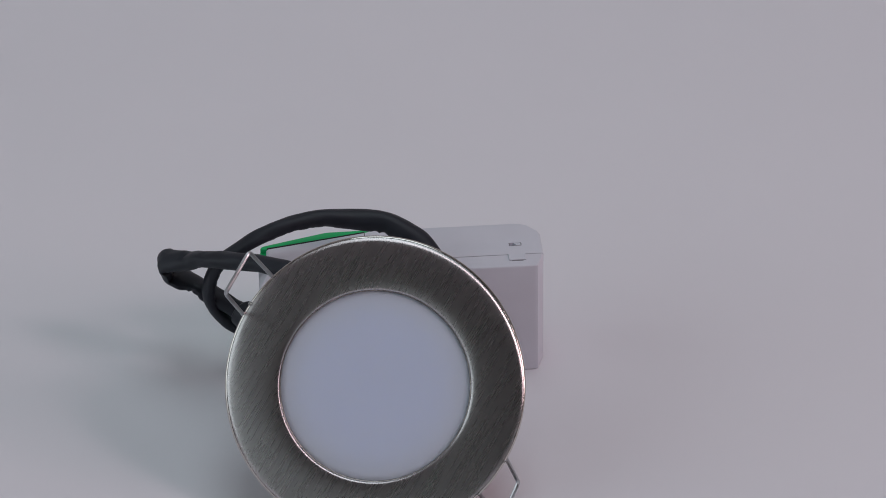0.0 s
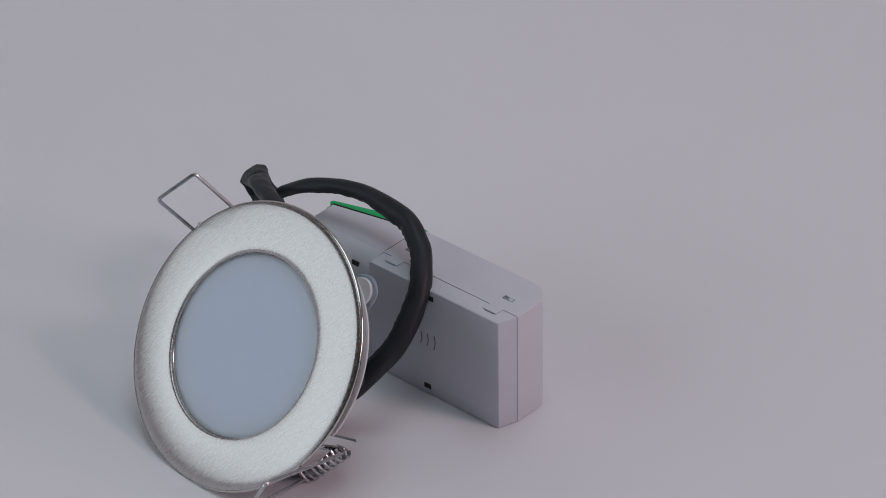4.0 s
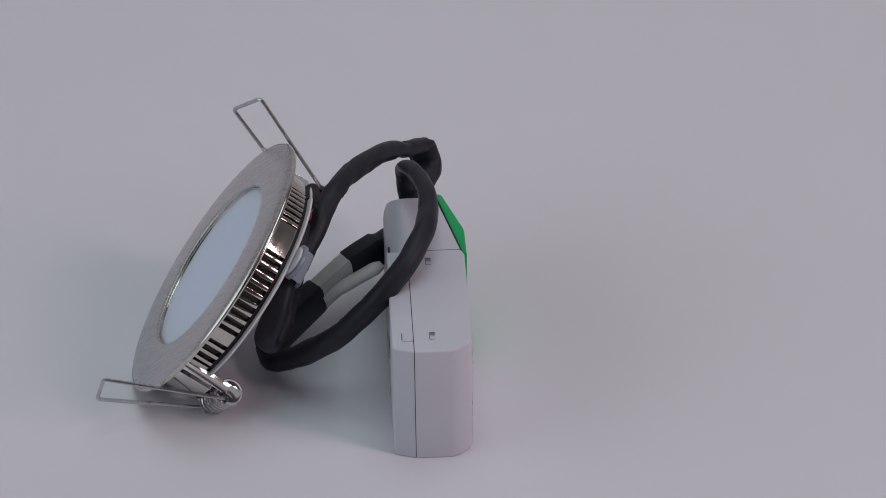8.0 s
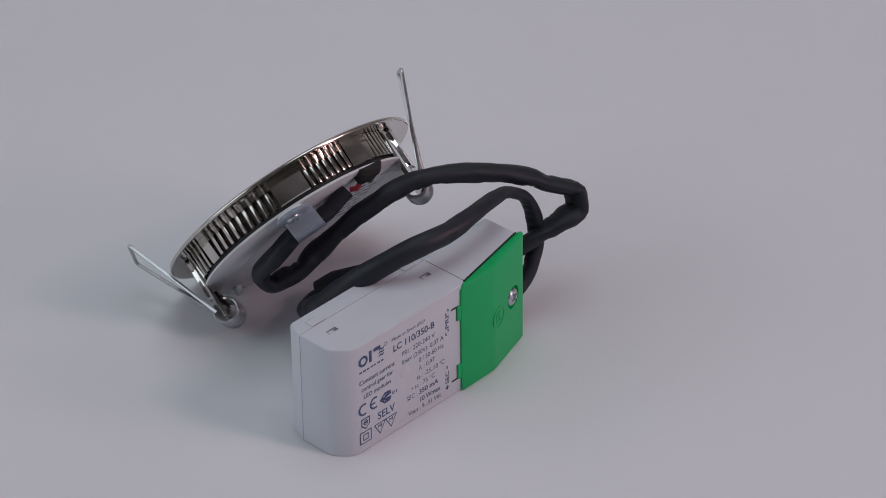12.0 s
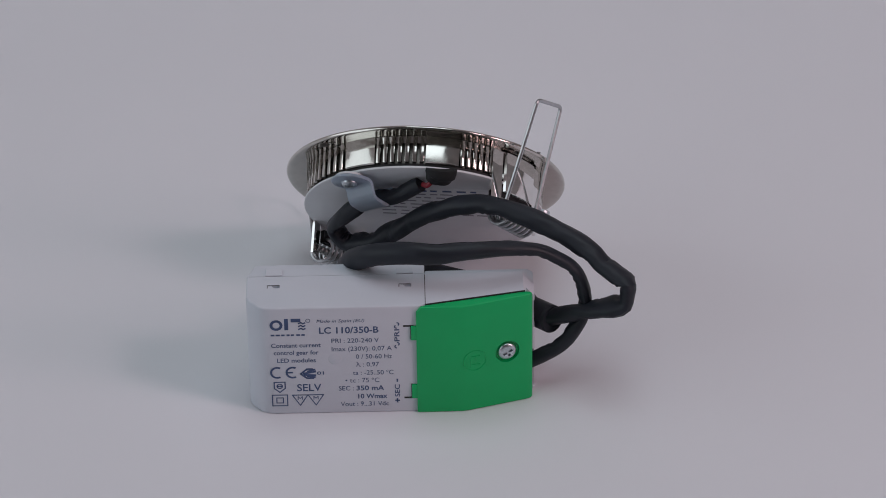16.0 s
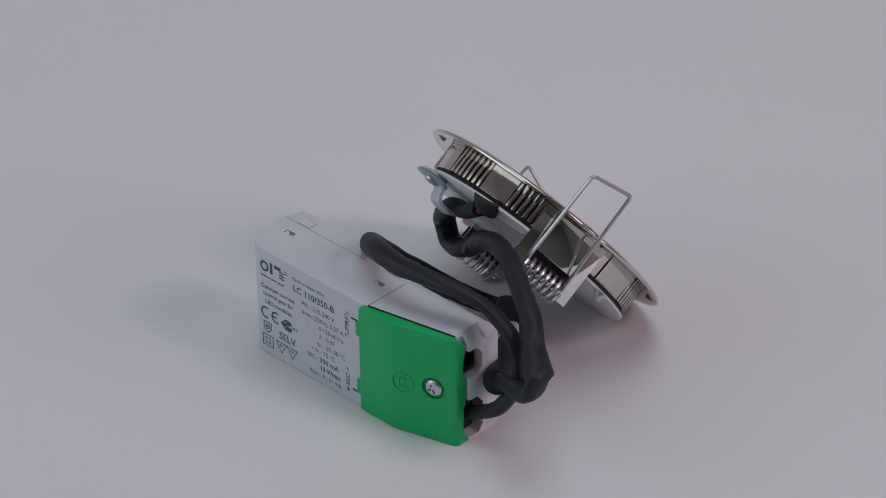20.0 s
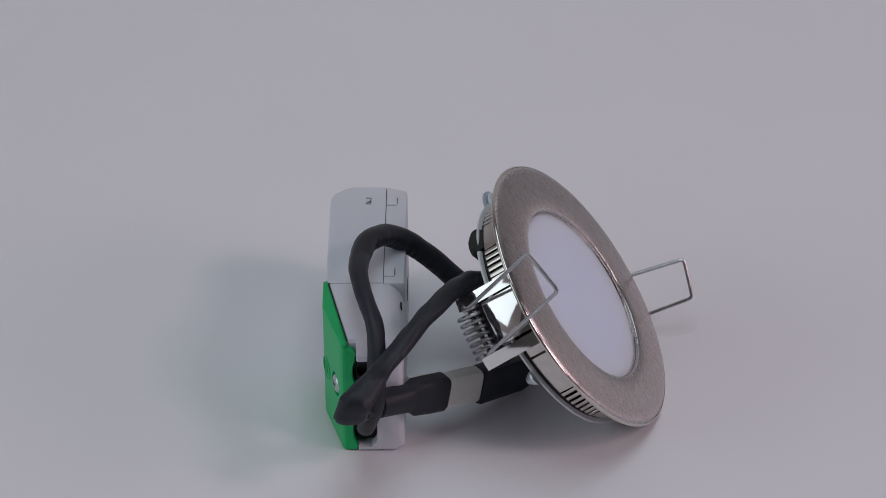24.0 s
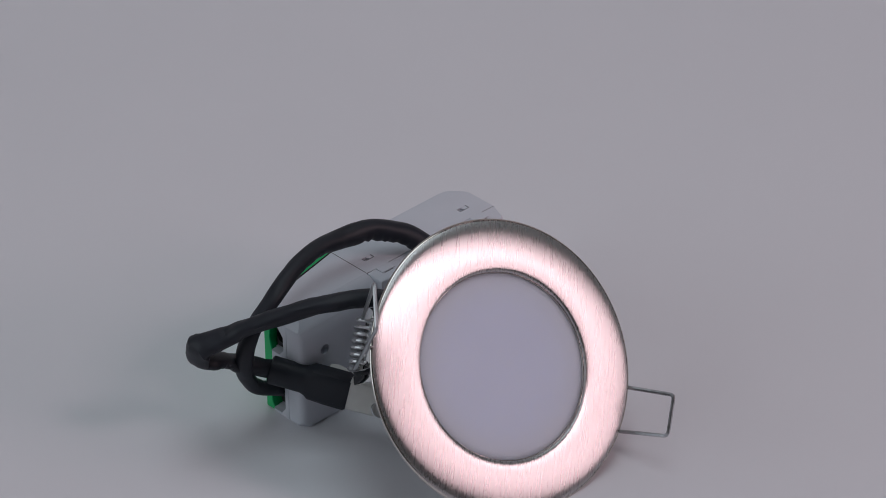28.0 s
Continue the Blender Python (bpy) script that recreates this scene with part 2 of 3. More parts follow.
part("ring_back", lathe([(24.0, -2.6), (24.0, -0.75), (37.22, -0.75), (37.23, -0.18), (37.5, -0.32), (37.68, -0.6), (37.7, -0.85), (37.5, -1.2), (37.0, -1.3), (35.8, -1.0), (31.4, -0.9), (31.0, -2.6)], 160),
     CHROME, lamp, "bright plated rolled edge and back of the ring")
part("inner_lip", lathe([(23.72, -2.7), (23.72, -0.35), (23.8, -0.22), (23.96, -0.3), (23.97, -2.7)], 128), CHROME, lamp, "polished inner edge")
part("diffuser", disc([(0, -0.2), (8, -0.22), (16, -0.28), (22, -0.38), (23.3, -0.46), (23.68, -0.6), (23.68, -2.6), (19.8, -2.65), (19.8, -8.5), (0, -8.5)], 96), OPAL, lamp, "opal white plastic diffuser, unlit")
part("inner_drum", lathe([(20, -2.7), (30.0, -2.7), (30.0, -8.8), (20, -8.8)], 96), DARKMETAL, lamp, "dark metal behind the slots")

# two small dents near the opening and a nick in the edge
for x, y, r in ((22.0, 15.9, 0.34), (25.8, 7.9, 0.42), (-31.2, 20.5, 0.5)):
    part("dent", moved(lathe([(r * 0.35, -0.1), (r * 0.6, 0.05), (r, 0.06), (r * 1.3, -0.05)], 14, closed=False), Matrix.Translation((x * MM, y * MM, (0.785 if abs(x) < 30 else -0.1) * MM))), NICKEL, lamp)

# the finned housing: plain blocks between groups of slots
R_BODY = 32.0
PLAIN = [(2.2, 8.9), (52.4, 69), (94, 110), (126, 132), (160, 167), (168.2, 190), (216, 236), (256, 300), (316, 322), (-21, -14)]
SLOTTED = [(-14, 1.5, 3), (10, 51.9, 9), (69, 94, 7), (110, 126, 5), (190, 216, 7), (236, 256, 5), (300, 316, 4)]
for a0, a1 in PLAIN:
    part("housing_block", lathe([(30.1, -0.94), (R_BODY + 0.1, -0.94), (R_BODY + 0.15, -1.3), (R_BODY - 0.2, -8.0), (R_BODY - 0.45, -8.3), (30.1, -8.3)],
                                max(3, int((a1 - a0) / 2)), start=a0, end=a1), CHROME, lamp)
fin = None
for a0, a1, count in SLOTTED:
    for i in range(count):
        a = a0 + (a1 - a0) * (i + 0.5) / count
        m = pose(0, 0, 0, 0, 0, a)
        if fin is None:
            fin = part("fin", box(29.9, 31.95, -0.58, 0.58, -8.2, -0.94, 0.18, 2), CHROME, lamp)
            fin.matrix_basis = m
        else:
            again(fin, "fin", m)
part("gasket", lathe([(24, -8.35), (31.0, -8.35), (31.0, -9.35), (24, -9.35)], 96), GASKET, lamp, "black rubber gasket")
part("back_plate", disc([(0, -9.4), (31.9, -9.4), (32.3, -9.6), (32.3, -10.1), (31.9, -10.3), (0, -10.3)], 128), PLATE, lamp, "white painted back plate with a rolled edge")


def screw(name, parent, at, axis_turn, r=2.7, label="zinc cross-head screw"):
    dome = disc([(0, 0.95), (r * 0.5, 0.92), (r * 0.78, 0.78), (r * 0.95, 0.45), (r, 0.1), (r, -0.3), (0, -0.3)], 32)
    dome = hollowed(dome, box(-r * 0.55, r * 0.55, -0.36, 0.36, 0.35, 1.5), box(-0.35, 0.35, -r * 0.55, r * 0.55, 0.4, 1.6))
    head = part(name, moved(dome, at @ pose(0, 0, 0, 0, 0, axis_turn)), ZINC, parent, label)
    return head


# ears on the plate, with their screws
c = polar(54.5, 31.1, 0)
part("plate_ear", moved(disc([(0, -10.32), (3.6, -10.32), (3.9, -10.6), (3.9, -11.0), (3.6, -11.2), (0, -11.2)], 32), pose(c.x * MM, c.y * MM, 0)), PLATE, lamp)
screw("ear_screw", lamp, pose(c.x * MM, c.y * MM, -12.3 * MM, 180, 0, 0), 74, 2.1)
for c in (polar(176.0, 32.2, 0), Vector((13.7, -25.9, 0))):
    part("rivet", moved(disc([(0, 2.0), (0.9, 2.0), (1.1, 1.7), (1.9, 0.5), (2.0, 0.1), (2.0, -0.4), (0, -0.4)], 24), pose(c.x * MM, c.y * MM, -10.4 * MM, 180, 0, 0)), ZINC, lamp, "small zinc rivet on the plate's edge")

# the cable grommet and the worn rating label on the plate
part("grommet", tube(spline([(-6.4, 31.4, -9.6), (-6.2, 30.2, -10.7), (-5.4, 28.4, -11.2), (-4.0, 26.6, -11.0)], 6), [4.2] * 8 + [3.7] * 5 + [2.7] * 5 + [1.4], 20, 0.15, 0.55), GASKET, lamp, "black rubber cable grommet")
part("red_wire", tube(spline([(-1.4, 25.3, -12.0), (-2.6, 26.4, -12.7), (-3.6, 27.2, -12.2)], 5), 0.7, 10), RED, lamp, "glimpse of red core wire")
label_ob = part("rating_label", box(-22, 19, -10, 18.5, -10.37, -10.31), PLATE, lamp, "white rating label with worn grey print")
random.seed(3)
for row in range(8):
    y = 16.2 - row * 2.5
    x = 12.0 - random.random() * 3
    while x > -15:
        w = 1.2 + 2.6 * random.random()
        h = 1.1 if row == 0 else 0.7
        part("print_bar", box(x - w, x, y - h / 2, y + h / 2, -10.41, -10.38), PALEINK if row else INK, label_ob, smooth=False)
        x -= w + 0.7 + 0.8 * random.random()

# two small punched marks on the back of the ring
for ang in (43, 216.5):
    c = polar(ang, 34.9, -0.95)
    part("punch_mark", moved(lathe([(0.5, 0.1), (1.15, 0.1), (1.15, -0.2), (0.5, -0.2)], 20), Matrix.Translation(c * MM)), DARKMETAL, lamp)


for a0 in (36, 208):
    for k in range(7):
        c = pose(0, 0, 0, 0, 0, a0 + k * 2.1)
        part("rim_print", moved(box(33.9, 35.1, -0.3, 0.3, -1.02, -0.9), c), DARKMETAL, lamp, smooth=False)


def spring_clip(center, tips):
    """Bracket, coil and the bent wire arms of one mounting spring."""
    turn = pose(0, 0, 0, 0, 0, center)

    def to(r, s, z):
        return turn @ Vector((r, s, z))
    panel = prism([(30.9, -6.3)] + [(math.sqrt(33.0 ** 2 - (k * 0.74) ** 2), k * 0.74) for k in range(-8, 9)] + [(30.9, 6.3)], -12.6, -1.5, 0.2, 2)
    bracket = part("spring_bracket", moved(panel, turn), POLISHED, lamp, "polished chrome spring bracket")
    for s in (-1, 1):
        part("wing", moved(prism([(30.8, s * 6.6), (31.65, s * 6.6), (31.3, s * 8.3), (30.8, s * 9.9), (29.95, s * 9.9)], -19.6, -1.4, 0.2, 2), turn), POLISHED, bracket)
    # Black block added for the shade behind the coil; no such part.
    part("shadow_gap", moved(box(29.6, 30.8, -6.3, 6.3, -15.5, -12.0), turn), GASKET, bracket)
    coil = []
    turns, r_coil, half = 7, 3.3, 6.3
    for k in range(turns * 16 + 1):
        a = 2 * math.pi * k / 16
        coil.append(to(30.2 + r_coil * math.cos(a), -half + 2 * half * k / (turns * 16), -17.6 + r_coil * math.sin(a)))
    part("coil", tube(coil, 0.52, 8), STEEL, lamp, "bright steel coil spring")
    part("coil_pin", tube([to(30.2, -8.6, -17.6), to(30.2, 8.6, -17.6)], 1.0, 10), CHROME, lamp)
    low, high = Vector(tips[0]), Vector(tips[1])
    wire = rounded([to(32.6, -half, -17.0), low, high, to(32.6, half, -17.0)], 1.3)
    part("spring_arm", tube(wire, 0.52, 8), STEEL, lamp, "bent bright steel wire loop")


spring_clip(145.0, ((-31.0, 33.0, 9.9), (-36.7, 22.6, 12.3)))
spring_clip(-35.0, ((31.7, -33.1, 9.6), (36.0, -23.9, 12.9)))

# ---- the control gear: x along it, y towards its printed face ----
DRIVER_AT = pose(0, 0, 0, 0, 0, 3.0)
driver = tagged(new("led_control_gear"), "pale grey plastic control gear with green cover, standing on edge", "power supply")
H = 33.3
END = Matrix(((0, 0, 1, 0), (1, 0, 0, 0), (0, 1, 0, 0), (0, 0, 0, 1)))


def entry(z0, z1, deep=7.0):
    """A cutter for one cable entry in the end: outline across (y, z), pushed in along x."""
    return moved(prism([(4.6, z0 + 2.0), (6.2, z0), (12.5, z0), (12.5, z1), (6.6, z1), (4.6, z1 - 2.4)], -38.0, -35.7 + deep), END)


body = prism([(38.8, 3.3), (38.8, 12.4), (38.2, 14.0), (35.6, 17.0), (34.0, 17.8), (32.0, 18.05), (-5.2, 18.05), (-7.4, 17.2), (-33.4, 11.6), (-33.4, 9.5), (-35.3, 9.5), (-35.7, 9.1), (-35.7, 3.3)],
             0.0, H, 0.45, 3, keep=3.3)
body = sliced(body, (-35.7, 5, H - 3.4), (-0.76, 0, 0.65))
body = sliced(body, (-35.7, 5, 1.0), (-0.7, 0, -0.7))
latches = [box(x - 1.45, x + 1.45, y - 0.6, y + 0.7, H - 0.8, H + 1) for x, y in ((31.8, 8.0), (-2.2, 8.4))]
part("shell", hollowed(body, entry(20.0, 28.4), entry(1.6, 13.2), *latches), PLASTIC, driver, "pale grey moulded shell")
part("back_cover", prism([(38.75, 3.1), (-7.3, 3.1), (-7.3, -2.35), (35.9, -2.35), (36.9, -2.0)], 0.0, H - 0.05, 0.45, 3, keep=3.1), PLASTIC, driver, "pale grey back cover")
# behind the terminals the back is rounded off towards the top
LENGTHWISE = Matrix(((0, 0, 1, 0), (1, 0, 0, 0), (0, 1, 0, 0), (0, 0, 0, 1)))
rear = prism([(4.2, 0.0), (-1.9, 0.0), (-2.35, 0.4), (-2.35, 26.5), (-2.1, 28.2), (-1.3, 30.2), (0.0, 31.9), (1.6, 33.0), (3.2, 33.26), (4.2, 33.26)], -35.62, -7.36, 0.4, 3)
rear = sliced(moved(rear, LENGTHWISE), (-35.7, 0, H - 3.4), (-0.76, 0, 0.65))
for k in (20, 45, 70):
    a = radians(k)
    rear = sliced(rear, (-35.6 + 2.0 - 2.0 * math.cos(a), -2.35 + 2.0 - 2.0 * math.sin(a), 0), (-math.cos(a), -math.sin(a), 0))
rear = sliced(rear, (-34.5, -1.3, 0.9), (-0.6, -0.5, -0.62))
rear = hollowed(sliced(rear, (-35.7, 0, 1.0), (-0.7, 0, -0.7)), moved(prism([(1.45 * math.cos(k * math.pi / 12), 1.45 * math.sin(k * math.pi / 12)) for k in range(24)], -1.0, 3.0),
                                                                      Matrix.Translation((-27.5 * MM, -1.2 * MM, 22 * MM)) @ pose(0, 0, 0, 90, 0, 0)))
part("terminal_back", rear, PLASTIC, driver, "pale grey rounded back")
part("seam", prism([(38.3, 3.45), (-6.0, 3.45), (-6.0, 2.95), (38.3, 2.95)], 0.25, H - 0.5), GAP, driver, "dark joint line")
# the joint across the top before the terminal housing
part("terminal_joint", box(-7.43, -7.25, 3.6, 17.3, H - 0.25, H + 0.02), GAP, driver)
# green terminal cover with its two latches
slope = math.degrees(math.atan2(4.55, 15.0))
face = Matrix.Translation((-28.5 * MM, 15.35 * MM, 16.5 * MM)) @ pose(0, 0, 0, 0, 0, slope) @ pose(0, 0, 0, -90, 0, 0) @ pose(0, 0, 0, 0, 0, 180)
lid = prism([(-4.9, 18.0), (-4.9, 18.55), (-5.3, 18.75), (-16.8, 18.6), (-18.2, 18.35), (-33.0, 13.85), (-34.2, 13.45), (-34.8, 12.95), (-34.9, 12.4), (-34.5, 12.0), (-33.5, 11.8), (-7.4, 17.3)],
            0.05, H - 0.2, 0.4, 3)
well = moved(disc([(0, 2.0), (3.5, 2.0), (3.3, 0.0), (3.2, -0.95), (0, -0.95)], 40), face)
lid = sliced(lid, (-4.9, 18, H - 1.7), (0.75, 0, 0.66))
cover = part("terminal_cover", hollowed(lid, well), GREEN, driver, "glossy green plastic terminal cover")
for z in (25.0, 6.6):
    part("latch", box(-5.2, -3.5, 17.6, 18.5, z - 2.2, z + 2.2, 0.25, 2), GREEN, cover)
    # Dark strips paint the shade in the slots round the latches.
    part("latch_slot_shade", joined(box(-3.7, -3.35, 17.6, 18.1, z - 2.1, z + 2.3), box(-4.2, -1.5, 17.6, 18.1, z + (1.9 if z > 20 else -2.3), z + (2.4 if z > 20 else -1.8))), GAP, driver)
screw("terminal_screw", driver, face @ pose(0, 0, -0.62 * MM), 25, 2.5)
part("cover_gap", prism([(-7.3, 17.16), (-33.2, 11.72), (-33.2, 11.98), (-7.3, 17.46)], H - 0.7, H + 0.02), GAP, driver, "dark joint line")
emb = Matrix.Translation((-20.0 * MM, 17.83 * MM, 15.6 * MM)) @ pose(0, 0, 0, 0, 0, slope) @ pose(0, 0, 0, -90, 0, 0) @ pose(0, 0, 0, 0, 0, 180)
part("moulded_emblem", moved(joined(lathe([(2.9, 0.1), (3.2, 0.1), (3.2, -0.3), (2.9, -0.3)], 40), box(-1.3, -0.95, -1.5, 1.5, -0.3, 0.1),
                                    box(-0.9, 1.3, 1.1, 1.45, -0.3, 0.1), box(-0.9, 1.3, -1.45, -1.1, -0.3, 0.1), box(0.2, 0.5, -1.1, 1.1, -0.3, 0.1)), emb), GREEN, cover)
# cable entries in the end: dark bushes inside, and the cover's notched lip across them
part("entry_bush", hollowed(box(-33.4, -31.0, 4.9, 9.8, 20.3, 28.1, 0.5, 2), moved(prism([(2.1 * math.cos(k * math.pi / 12), 2.1 * math.sin(k * math.pi / 12)) for k in range(24)], -2.0, 2.0),
     Matrix.Translation((-33.4 * MM, 7.5 * MM, 24.0 * MM)) @ pose(0, 0, 0, 0, 90, 0))), GASKET, driver, "black rubber bush with an open hole")
part("entry_bush", box(-32.6, -30.5, 4.9, 9.8, 1.9, 12.9, 0.5, 2), GASKET, driver, "black rubber bush with an open hole")
lip = prism([(12.7, 0.3), (9.7, 0.3), (9.7, 1.5), (10.5, 2.8), (10.8, 6.0), (10.5, 10.4), (9.8, 13.0), (9.7, 14.0), (9.7, 19.2), (10.3, 20.6), (10.7, 23.0), (10.5, 26.0), (9.9, 28.2), (9.7, H - 3.0), (11.0, H - 1.6), (12.7, H - 1.6)],
            -35.0, -31.2, 0.2, 1)
part("cover_lip", moved(lip, END), GREEN, cover)
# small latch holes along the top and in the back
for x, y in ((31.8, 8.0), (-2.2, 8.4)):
    # Grey strips paint the shade along the hole edges and in the clip slots.
    part("latch_edge_shade", joined(box(x - 1.65, x - 1.45, y - 0.7, y + 0.7, H - 0.2, H + 0.015), box(x + 1.45, x + 1.65, y - 0.7, y + 0.7, H - 0.2, H + 0.015),
                               box(x - 1.45, x + 1.45, y - 0.8, y - 0.6, H - 0.2, H + 0.015)), RECESS_SHADE, driver)
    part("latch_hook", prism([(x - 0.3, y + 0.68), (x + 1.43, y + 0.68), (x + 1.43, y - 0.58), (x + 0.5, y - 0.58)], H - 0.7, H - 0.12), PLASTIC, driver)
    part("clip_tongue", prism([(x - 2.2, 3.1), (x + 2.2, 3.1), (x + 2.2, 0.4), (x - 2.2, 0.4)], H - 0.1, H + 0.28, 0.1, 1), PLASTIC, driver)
    part("clip_slot_shade", box(x - 1.5, x + 1.5, 0.15, 0.5, H - 0.2, H + 0.0), RECESS_SHADE, driver)
# Dark pads paint the shade of slots; the back itself is not cut.
for x, y, z in ((12.6, -2.4, 2.6), (13.8, -2.4, 30.8), (-14.0, -2.4, 2.6), (-13.0, -1.75, 29.6)):
    part("back_slot_shade", box(x - 1.2, x + 1.2, y, y + 0.5, z - 0.75, z + 0.75), GAP, driver)
for x0, h in ((10.4, 3.4), (12.6, 3.6), (15.0, 4.2)):
    part("marker_stroke", tube([(x0, -2.37, 17.2 - h / 2), (x0 + 0.5, -2.37, 17.4), (x0 + 0.2, -2.37, 17.4 + h / 2)], 0.18, 5), PURPLE, driver, "faint purple pen stroke")
part("gate_dimple", moved(disc([(0, 0.16), (0.5, 0.16), (0.9, 0.1), (1.5, 0.07), (1.9, -0.02), (0, -0.1)], 28), Matrix.Translation((16.2 * MM, 18.05 * MM, 17.3 * MM)) @ pose(0, 0, 0, -90, 0, 0)), PLASTIC, driver)


# ---- print on the control gear ----
def words(text, x0, x1, z, cap, bold=0.0, shear=0.0, upright=False):
    """A line of print from x0 to x1 at the middle height z."""
    curve = bpy.data.curves.new("print", "FONT")
    curve.body, curve.size, curve.offset, curve.shear = text, 1.0, bold, shear
    curve.resolution_u = 3
    ob = bpy.data.objects.new("print", curve)
    scene.collection.objects.link(ob)
    bpy.context.view_layer.update()
    me = bpy.data.meshes.new_from_object(ob.evaluated_get(bpy.context.evaluated_depsgraph_get()))
    bpy.data.objects.remove(ob)
    bm = bmesh.new()
    bm.from_mesh(me)
    bpy.data.meshes.remove(me)
    xs = [v.co.x for v in bm.verts]
    lo, wide = min(xs), max(xs) - min(xs)
    sx = abs(x1 - x0) / wide
    sz = cap / 0.72
    for v in bm.verts:
        a, b = (v.co.x - lo) * sx, (v.co.y - 0.36) * sz
        v.co = Vector((x0 - a, 18.09, z + b)) * MM if not upright else Vector(((z + b) - 0, 18.09, x0 + a)) * MM
    if upright:
        for v in bm.verts:
            b = v.co.x / MM - z
            v.co.x = (z + b) * MM
    bmesh.ops.recalc_face_normals(bm, faces=bm.faces)
    return part("print_line", bm, INK, driver, smooth=False)


words("Made in Spain (EU)", 20.7, 8.4, 29.2, 1.0, 0.0, 0.25)
words("LC 110/350-B", 20.1, 4.8, 26.3, 2.0, 0.02)
words("PRI : 220-240 V", 17.0, 4.8, 23.0, 1.45)
words("Imax (230V): 0,07 A", 17.0, 1.5, 20.4, 1.45)
words("0 / 50-60 Hz", 10.8, 1.5, 17.9, 1.45)
words("\u03bb : 0,97", 10.8, 4.9, 15.4, 1.45)
words("ta : -25..50 \u00baC", 11.7, 1.2, 12.8, 1.45)
words("\u2022 tc : 75 \u00baC", 13.7, 4.9, 10.4, 1.45)
words("SEC :", 15.5, 11.6, 7.9, 1.45)
words("350 mA", 10.9, 3.7, 7.9, 1.5, 0.02)
words("10 Wmax", 10.5, 2.9, 5.3, 1.5, 0.02)
words("Vout : 9...31 Vdc", 15.1, 2.6, 2.9, 1.45)
words("Constant current", 32.6, 19.8, 21.8, 1.35, 0.012)
words("control gear for", 32.0, 20.4, 19.5, 1.35, 0.012)
words("LED modules", 31.2, 21.2, 17.05, 1.35, 0.012)
words("01", 21.0, 19.2, 12.9, 1.0, 0.02)
words("SELV", 26.3, 20.0, 8.4, 2.3, 0.012)
words("PRI", 22.4, 26.2, 0.15, 1.35, 0.015, upright=True)
words("SEC", 4.9, 8.8, 0.3, 1.35, 0.015, upright=True)


def mark(*shapes):
    """Flat printed shapes: outlines of (x, z) on the printed face."""
    bm = bmesh.new()
    for s in shapes:
        f = bm.faces.new([bm.verts.new((x * MM, 18.09 * MM, z * MM)) for x, z in s])
        if f.normal.y < 0:
            f.normal_flip()
    bm.normal_update()
    for f in bm.faces:
        if f.normal.y < 0:
            f.normal_flip()
    return part("print_mark", bm, INK, driver, smooth=False)


def bar(x0, x1, z0, z1):
    return [(x0, z0), (x1, z0), (x1, z1), (x0, z1)]


def stroke(points, w):
    out = []
    for (xa, za), (xb, zb) in zip(points, points[1:]):
        d = Vector((xb - xa, zb - za)).normalized()
        px, pz = -d.y * w / 2, d.x * w / 2
        ex, ez = d.x * w * 0.4, d.y * w * 0.4
        out.append([(xa - ex + px, za - ez + pz), (xb + ex + px, zb + ez + pz), (xb + ex - px, zb + ez - pz), (xa - ex - px, za - ez - pz)])
    return out


def arc(cx, cz, r, a0, a1, w, n=14):
    """Angles run as seen on the face, from its reading direction."""
    out = []
    for k in range(n):
        p, q = radians(a0 + (a1 - a0) * k / n), radians(a0 + (a1 - a0) * (k + 1) / n)
        out.append([(cx - (r - w / 2) * math.cos(p), cz + (r - w / 2) * math.sin(p)), (cx - (r + w / 2) * math.cos(p), cz + (r + w / 2) * math.sin(p)),
                    (cx - (r + w / 2) * math.cos(q), cz + (r + w / 2) * math.sin(q)), (cx - (r - w / 2) * math.cos(q), cz + (r - w / 2) * math.sin(q))])
    return out


# maker's mark as plain shapes, and the address line under it as bars
mark(*arc(31.1, 28.1, 1.3, 0, 360, 0.75))
mark(bar(29.0, 28.0, 26.6, 30.1))
mark(bar(27.3, 24.8, 29.0, 30.1))
for z in (28.6, 27.7, 26.8):
    mark(*stroke([(25.3, z), (24.7, z + 0.25), (24.2, z - 0.1), (23.7, z + 0.15)], 0.4))
mark(*arc(22.9, 29.4, 0.55, 0, 360, 0.16, 12))
for x0, x1 in ((32.6, 31.6), (31.3, 30.2), (29.9, 29.0), (28.5, 27.7), (27.4, 26.6), (26.0, 25.0), (24.7, 23.8)):
    mark(bar(x0, x1, 24.75, 25.25))
# conformity, safety and insulation marks
mark(*arc(31.3, 13.2, 1.6, 60, 300, 0.55))
mark(*arc(27.3, 13.2, 1.6, 60, 300, 0.55), bar(28.9, 27.2, 12.95, 13.45))
mark(*stroke([(25.2, 12.7), (23.6, 14.2), (22.2, 14.2)], 0.5), *stroke([(25.2, 12.7), (23.6, 11.3), (22.0, 11.3)], 0.5),
     *stroke([(24.4, 12.8), (21.5, 13.4)], 0.6), *stroke([(24.2, 12.4), (21.5, 12.2)], 0.6), *stroke([(23.4, 13.5), (21.6, 14.0)], 0.5), *stroke([(23.4, 11.9), (21.6, 11.6)], 0.5))
mark(*stroke([(32.2, 10.2), (29.4, 10.2), (29.4, 8.2), (30.8, 7.0), (32.2, 8.2), (32.2, 10.2)], 0.32), *arc(30.8, 8.9, 0.7, 0, 360, 0.3, 10), bar(31.6, 30.0, 8.7, 9.1))
